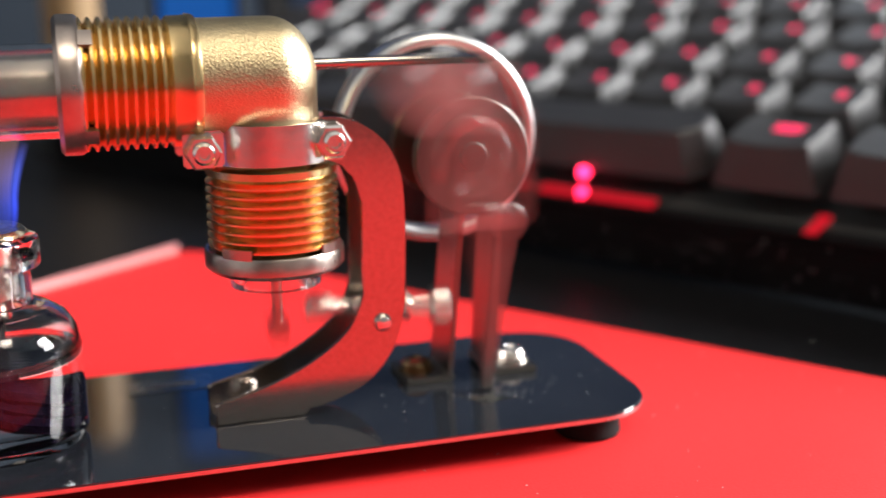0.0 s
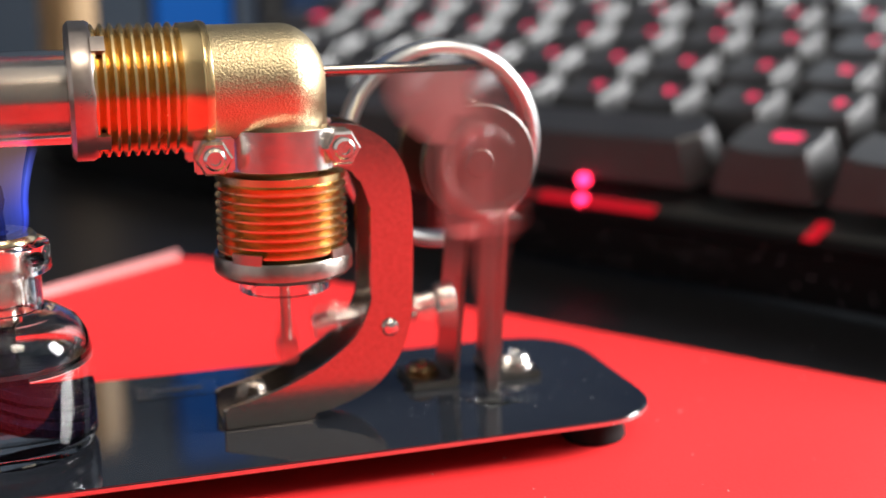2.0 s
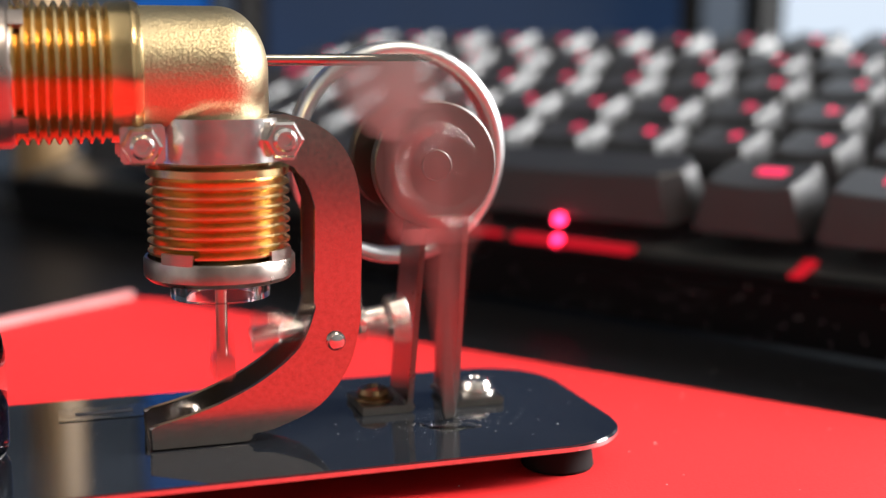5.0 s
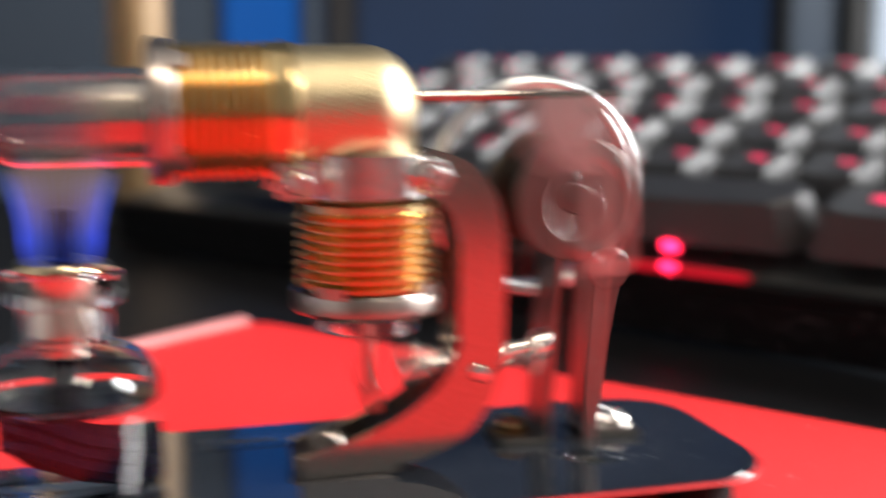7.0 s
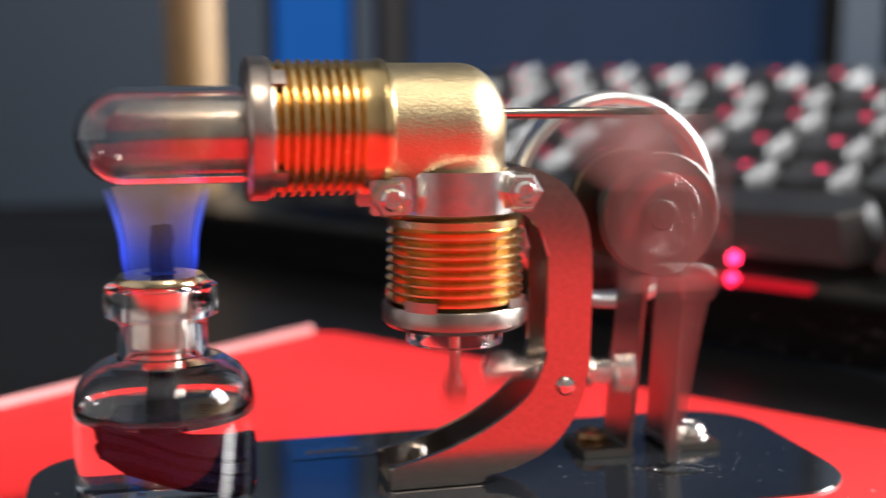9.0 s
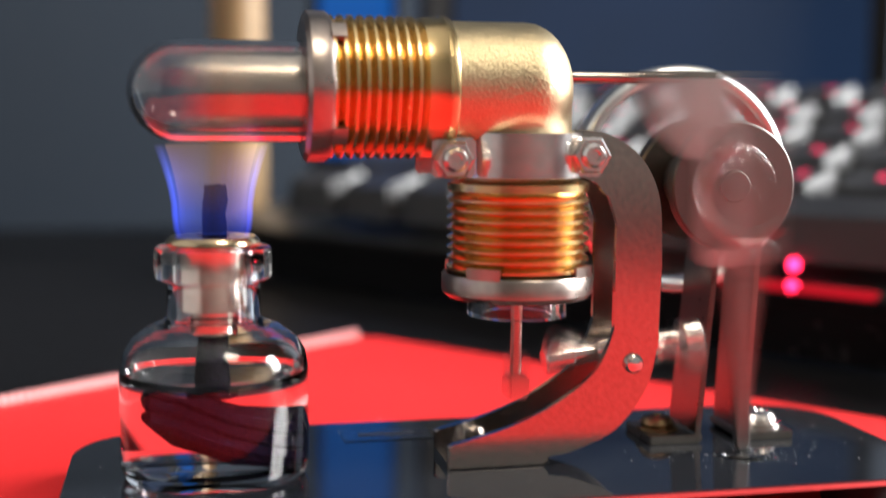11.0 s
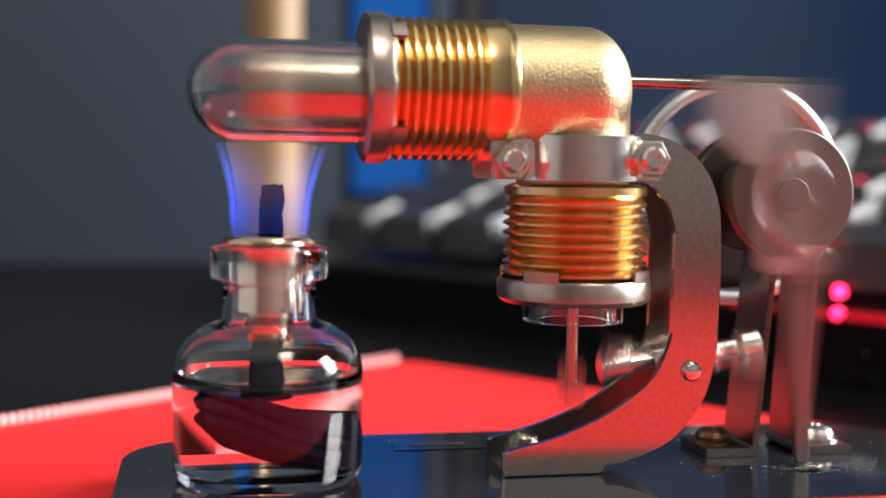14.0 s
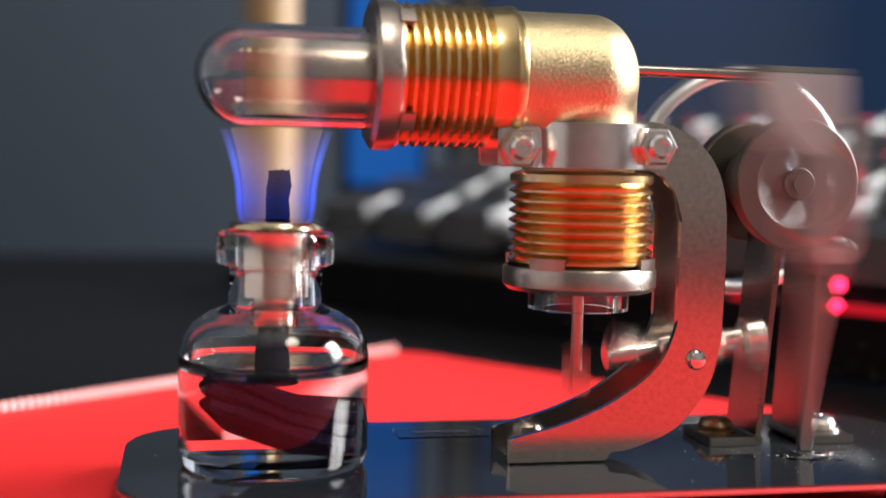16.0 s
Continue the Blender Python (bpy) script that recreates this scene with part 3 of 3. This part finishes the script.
def build_movers():
    """Parts that turn or rock; each is built round its own origin."""
    out = {}
    bm = bmesh.new()
    lathe(bm, [(1.0, 2.6), (1.0, 23)], (0, 0, 0), "y", 20)
    lathe(bm, [(8.05, 3.2), (8.3, 3.4), (8.3, 5.0), (8.05, 5.2)], (0, 0, 0), "y", 72)
    lathe(bm, [(1.9, 2.75), (2.05, 2.9), (2.05, 3.3)], (0, 0, 0), "y", 24)
    crank = part("crank_disc", bm, DISC, engine, "steel crank disc, spinning")
    bm = bmesh.new()
    lathe(bm, [(0.75, -1.5), (0.9, -1.3), (0.9, 3.3)], (0, 0, THROW), "y", 16)
    lathe(bm, [(1.0, -1.7), (1.5, -1.5), (1.5, -1.2)], (0, 0, THROW), "y", 16)
    part("crank_pin", bm, CHROME, crank, "bright crank pin")
    bm = bmesh.new()
    arc = [(2.9 + 2.7 * math.cos(radians(a)), 2.7 * math.sin(radians(a))) for a in range(-150, 100, 10)]
    tube(bm, [(x, 3.18, z) for x, z in arc], 0.11, 6)
    part("thin_arc", bm, BRIGHT, crank, "thin bright arc on the disc face")
    out["crank"] = crank
    bm = bmesh.new()
    lathe(bm, [(14.9, 19.3), (15.4, 19.5), (15.75, 19.9), (15.85, 20.5), (15.85, 23.4), (15.6, 24.0), (15.0, 24.3), (14.3, 24.3), (14.0, 24.0), (14.0, 19.8), (14.4, 19.4)], (0, 0, 0), "y", 96, closed=True)
    fly = part("flywheel", bm, BRIGHT, engine, "polished steel flywheel, spinning")
    bm = bmesh.new()
    for k in range(3):
        block(bm, -0.9, 0.9, 21.2, 22.6, 3, 14.4, 0.3, Matrix.Rotation(radians(120 * k), 4, "Y"))
    part("spokes", bm, STEEL, fly)
    bm = bmesh.new()
    lathe(bm, [(7.7, 16.2), (8.0, 16.5), (8.0, 18.4), (7.7, 18.7), (3.6, 18.7), (3.6, 23.2), (3.0, 23.6)], (0, 0, 0), "y", 56)
    part("hub", bm, DARK_HUB, fly, "dark turned hub")
    out["fly"] = fly
    # lever that stands on the plate before the crank
    bm = bmesh.new()
    prism(bm, [(-1.9, 23.0), (1.9, 23.0), (1.3, 15.0), (1.0, 0.8), (0.7, 0.0), (-0.7, 0.0), (-1.0, 0.8), (-1.3, 15.0)], 1.0, 2.0, 0.2)
    lathe(bm, [(2.7, 0.9), (2.9, 1.1), (2.9, 1.9), (2.7, 2.1)], (0, 0, 24.6), "y", 32)
    out["conrod"] = part("connecting_rod", bm, SATIN, engine, "flat steel connecting rod, swinging")
    # yoke: plate at the rod's end with a slotted bar for the pin
    bm = bmesh.new()
    w, mid, low = 2.6, HZ - ROD_Z, HZ - ROD_Z - 7.2
    plate = [(-10.6, -0.1), (-10.2, -3.6), (-8.2, -7.0), (-5.2, -9.4), (-w, -10.2), (-w, low)]
    plate += [(w * math.cos(radians(a)), low + w * math.sin(radians(a))) for a in range(200, 341, 20)]
    plate += [(w, low), (w, -7.9), (2.4, -6.9), (0.9, -4.6), (0.7, -0.4), (0.2, -0.1)]
    slot = [(1.15 * math.cos(radians(a)), mid + 6.6 + 1.15 * math.sin(radians(a))) for a in range(0, 181, 20)]
    slot += [(1.15 * math.cos(radians(a)), mid - 6.6 + 1.15 * math.sin(radians(a))) for a in range(180, 361, 20)]
    loops = []
    for y in (-1.0, -0.2):
        rings = [[bm.verts.new(Vector((x, y, z)) * U) for x, z in line] for line in (plate, slot)]
        edges = [bm.edges.new((r[k], r[(k + 1) % len(r)])) for r in rings for k in range(len(r))]
        bmesh.ops.triangle_fill(bm, edges=edges, use_beauty=True)
        loops.append(rings)
    for a, b in zip(*loops):
        for k in range(len(a)):
            bm.faces.new((a[k], a[(k + 1) % len(a)], b[(k + 1) % len(a)], b[k]))
    out["yoke"] = part("yoke_plate", bm, YOKE, engine, "bright slotted yoke plate, sliding", smooth=False)
    bm = bmesh.new()
    tube(bm, [(-34.0, TY, 0), (-13, TY, 0), (-2.5, TY, 0), (-2.0, TY, 0)], 0.75, 14)
    block(bm, -10.4, 0.4, -1.0, TY + 1.2, -0.15, 0.75, 0.2)
    rod = part("displacer_rod", bm, STEEL, engine, "thin steel displacer rod, sliding")
    bm = bmesh.new()
    lathe(bm, [(4.2, -63.6), (4.7, -63.1), (4.7, -45), (4.2, -44.5)], (0, TY, -2.1), "x", 40)
    part("displacer", bm, DULL, rod, "polished hollow displacer inside the glass tube")
    out["rod"] = rod
    bm = bmesh.new()
    bar = [(1.5, -10.2), (1.75, -9.9), (1.75, -6.7), (1.3, -6.4), (1.2, -3.4), (1.5, -3.1), (1.5, 1.5), (1.2, 1.8), (1.3, 3.2), (2.0, 3.9), (2.1, 4.7), (1.3, 5.0), (1.2, 7.6), (1.9, 7.9), (2.15, 8.2), (2.15, 10.4), (1.9, 10.7)]
    lathe(bm, bar, (0, 0, 1.2), "x", 24)
    out["rocker"] = part("rocker", bm, NICKEL, engine, "steel rocker lever, swinging")
    bm = bmesh.new()
    lathe(bm, [(4.2, 4.0), (4.3, 4.4), (4.3, 12), (4.0, 12.3)], (0, 0, 0), "z", 32)
    tube(bm, [(0, 0, -8.5), (0, 0, 4.2)], 0.75, 12)
    block(bm, -1.4, 1.4, -1.9, 1.9, -9.5, -6.5, 0.4)
    out["piston"] = part("piston", bm, TIN, engine, "grey piston with thin rod, sliding")
    return out


def dust(name, count, place, material, parent, label, size):
    """Loose specks scattered by a rule for their places."""
    rng = random.Random(11)
    bm = bmesh.new()
    for _ in range(count):
        p, n = place(rng)
        r = size * rng.uniform(0.4, 1.3)
        q = n.to_track_quat("Z", "Y")
        vs = []
        for k in range(5):
            a = 2 * math.pi * k / 5 + rng.uniform(0, 0.8)
            vs.append(bm.verts.new((p + q @ Vector((r * math.cos(a) * rng.uniform(0.5, 1.6), r * math.sin(a), 0))) * U))
        tip = bm.verts.new((p + n * r * 0.5) * U)
        for k in range(5):
            bm.faces.new((vs[k], vs[(k + 1) % 5], tip))
    tagged(part(name, bm, material, parent, label), kind="stuff")


def on_plate(rng):
    if rng.random() < 0.7:
        return Vector((rng.gauss(39, 5.5), rng.gauss(0.5, 3.2), 0.01)), Vector((0, 0, 1))
    return Vector((rng.uniform(-42, 58), rng.uniform(-11, 24), 0.01)), Vector((0, 0, 1))


dust("dust", 170, on_plate, DUST, engine, "pale dust specks on the plate", 0.075)


def on_mat(rng):
    return Vector((rng.uniform(-60, 110), rng.uniform(-60, 60), MAT_Z + 0.02)), Vector((0, 0, 1))


build_base()
build_bracket()
build_elbow()
build_stand()
dust("dust", 130, on_mat, DUST, MAT, "pale lint specks on the mat", 0.13)
MOVERS = build_movers()

# ---- spirit lamp ----
BX, BY = -27.6, 5.0
lamp = thing("spirit_lamp", "small glass spirit lamp with clear fuel, lit", "spirit lamp", (BX, BY, 0.02))


def build_lamp():
    outer = [(9.6, 0.0), (10.6, 0.35), (11.1, 1.4), (11.1, 12.8), (10.7, 14.8), (9.5, 16.6), (7.6, 17.9), (6.0, 18.5), (5.5, 18.9), (5.45, 19.5), (5.45, 23.2), (5.6, 23.45), (6.5, 23.5), (6.75, 23.65), (6.85, 23.95), (6.85, 26.8), (6.7, 27.15), (6.4, 27.3), (5.0, 27.4)]
    inner = [(4.4, 27.3), (4.4, 19.2), (4.8, 18.2), (6.0, 17.6), (7.7, 17.0), (9.3, 15.8), (10.2, 14.3), (10.45, 12.8), (10.1, 12.05), (9.2, 11.82), (0.01, 11.8)]
    bm = bmesh.new()
    lathe(bm, [(0.01, 0.5), (8.6, 0.3)] + outer + inner, segs=72)
    ob = part("bottle", bm, GLASS, lamp, "clear glass bottle")
    ob.visible_shadow = False
    bm = bmesh.new()
    lathe(bm, [(0.01, 1.4), (9.6, 1.7), (10.4, 2.6), (10.45, 11.4), (10.0, 11.7), (0.01, 11.74)], segs=64)
    ob = part("fuel", bm, LIQUID, lamp, "clear fuel, bottle two thirds full")
    ob.visible_shadow = False
    bm = bmesh.new()
    lathe(bm, [(3.9, 19.9), (3.9, 27.5), (2.2, 27.5), (2.2, 26), (3.5, 26), (3.5, 19.9)], segs=48, closed=True)
    lathe(bm, [(2.5, 16.8), (2.7, 17.2), (2.7, 20.5), (2.2, 20.5), (2.2, 16.8)], segs=32, closed=True)
    part("wick_holder", bm, HOLDER, lamp, "bright metal wick holder")
    bm = bmesh.new()
    lathe(bm, [(2.0, 27.5), (5.3, 27.5), (5.55, 27.7), (5.45, 28.1), (5.0, 28.5), (2.0, 28.6)], segs=56, closed=True)
    part("wick_cap", bm, CAP, lamp, "golden polished cap round the wick")
    rng = random.Random(5)
    bm = bmesh.new()
    path = [(0, 0, 27), (0.2, 0, 29), (0.1, 0, 31), (0.4, 0, 33), (0.3, 0, 34.4)]
    tube(bm, path, [1.35, 1.35, 1.3, 1.4, 1.25], 20)
    bmesh.ops.subdivide_edges(bm, edges=list(bm.edges), cuts=2)
    for v in bm.verts:
        v.co += Vector([rng.uniform(-0.14, 0.14) for _ in range(3)]) * U
    part("wick_tip", bm, WICK, lamp, "charred braided wick end")
    bm = bmesh.new()
    tube(bm, [(0, 0, 26), (0, 0, 18), (-0.3, 0, 14), (-0.2, 0, 9.6)], [1.7, 1.7, 1.9, 2.3], 16)
    part("wick_neck", bm, WICK, lamp)
    bm = bmesh.new()
    for k in range(7):
        off = (k - 3) * 1.25
        pts = [(-6.8 + 0.25 * k, off * 0.9 - 1.0, 9.7 - 0.1 * k), (-3.0, off, 8.2 - 0.25 * k), (1.8, off * 1.1, 6.1 - 0.25 * k), (6.0, off * 0.9, 4.8), (8.6, off * 0.5, 4.2)]
        for s in range(3):
            tube(bm, [(x, y + 0.2 * s, z + (s - 1) * 1.6 + 0.25 * math.sin(k + s + i)) for i, (x, y, z) in enumerate(pts)], [0.7, 1.15, 1.3, 1.3, 1.1], 8)
    part("wick_tail", bm, WICK, lamp, "dark purple folded wick lying in the fuel")
    # flame: upright vanes round a hollow cone
    m = bpy.data.materials.new("flame")
    m.use_nodes = True
    n, l = m.node_tree.nodes, m.node_tree.links
    n.remove(n["Principled BSDF"])
    out = n["Material Output"]
    em, tr, addn = n.new("ShaderNodeEmission"), n.new("ShaderNodeBsdfTransparent"), n.new("ShaderNodeAddShader")
    co, sep, mr, ramp = n.new("ShaderNodeTexCoord"), n.new("ShaderNodeSeparateXYZ"), n.new("ShaderNodeMapRange"), n.new("ShaderNodeValToRGB")
    l.new(co.outputs["Object"], sep.inputs[0])
    l.new(sep.outputs["Z"], mr.inputs[0])
    mr.inputs["From Min"].default_value, mr.inputs["From Max"].default_value = 0.0, 11.0 * U
    l.new(mr.outputs[0], ramp.inputs[0])
    e = ramp.color_ramp.elements
    e[0].position, e[0].color = 0.0, (0.01, 0.02, 0.25, 1)
    e[1].position, e[1].color = 1.0, (0.02, 0.012, 0.02, 1)
    a = e.new(0.25)
    a.color = (0.035, 0.07, 0.75, 1)
    a = e.new(0.65)
    a.color = (0.06, 0.09, 0.55, 1)
    l.new(ramp.outputs[0], em.inputs[0])
    em.inputs[1].default_value = 0.26
    l.new(em.outputs[0], addn.inputs[0])
    l.new(tr.outputs[0], addn.inputs[1])
    l.new(addn.outputs[0], out.inputs[0])
    core = m.copy()
    core.name = "flame core"
    r2 = next(x for x in core.node_tree.nodes if x.type == "VALTORGB").color_ramp.elements
    for el, c in zip(r2, ((0.01, 0.02, 0.12, 1), (0.03, 0.04, 0.20, 1), (0.17, 0.10, 0.10, 1), (0.16, 0.08, 0.045, 1))):
        el.color = c
    next(x for x in core.node_tree.nodes if x.type == "EMISSION").inputs[1].default_value = 0.42

    def radius(z):
        return 4.7 + 2.0 * max(0, (z - 3.0) / 8.0) ** 1.6 - 0.5 * max(0, 1 - z / 1.5)

    flame = bmesh.new()
    for k in range(40):
        a = 2 * math.pi * k / 40
        rows = [(radius(z), z) for z in (0, 1, 2.5, 4, 5.5, 7, 8.5, 9.8, 10.8)]
        inn = [flame.verts.new(Vector((r * 0.88 * math.cos(a), r * 0.88 * math.sin(a), z)) * U) for r, z in rows]
        ext = [flame.verts.new(Vector((r * math.cos(a), r * math.sin(a), z)) * U) for r, z in rows]
        for j in range(len(rows) - 1):
            flame.faces.new((inn[j], ext[j], ext[j + 1], inn[j + 1]))
    fl = tagged(part("flame", flame, m, lamp, "blue spirit flame"), kind="stuff")
    fl.location = Vector((0, 0, 28.3)) * U
    bm = bmesh.new()
    lathe(bm, [(radius(z) * 0.8, z) for z in (0.6, 2, 4, 6, 8, 9.5, 10.9)], segs=40)
    ob = part("flame_core", bm, core, fl, "peach-coloured inner flame")
    return fl


FLAME = build_lamp()


# ---- what moves ----
def motions():
    turn = 88.0  # degrees of crank turn in one thirtieth of a second
    rows = {k: [] for k in MOVERS}
    flame = []
    for f in range(-3, 485):
        t = f / 30
        a = radians(turn) * f
        ca = math.degrees(a)
        px = HX + THROW * math.sin(a)
        rows["crank"].append((t, pose(HX * U, 0, HZ * U, 0, ca, 0)))
        rows["fly"].append((t, pose(HX * U, 0, HZ * U, 0, ca, 0)))
        rows["conrod"].append((t, pose(38.7 * U, 0, 0.35 * U, 0, 1.6 + 8.6 * math.sin(a + 0.6), 0)))
        rows["rod"].append((t, pose(px * U, 0, ROD_Z * U)))
        rows["yoke"].append((t, pose(px * U, 0, ROD_Z * U)))
        rock = 13.0 * math.cos(a)
        rows["rocker"].append((t, pose(PIV[0] * U, PIV[1] * U, PIV[2] * U, 0, rock, 0)))
        rows["piston"].append((t, pose(TX * U, TY * U, (18.6 + 2.6 * math.cos(a)) * U)))
        sway = 1.2 * math.sin(t * 9.1) + 0.8 * math.sin(t * 14.3 + 1)
        flame.append((t, pose(0, 0, 28.3 * U, sway * 0.5, sway, (f * 7) % 360)))
    for k, r in rows.items():
        walk(MOVERS[k], r)
    walk(FLAME, flame)


motions()
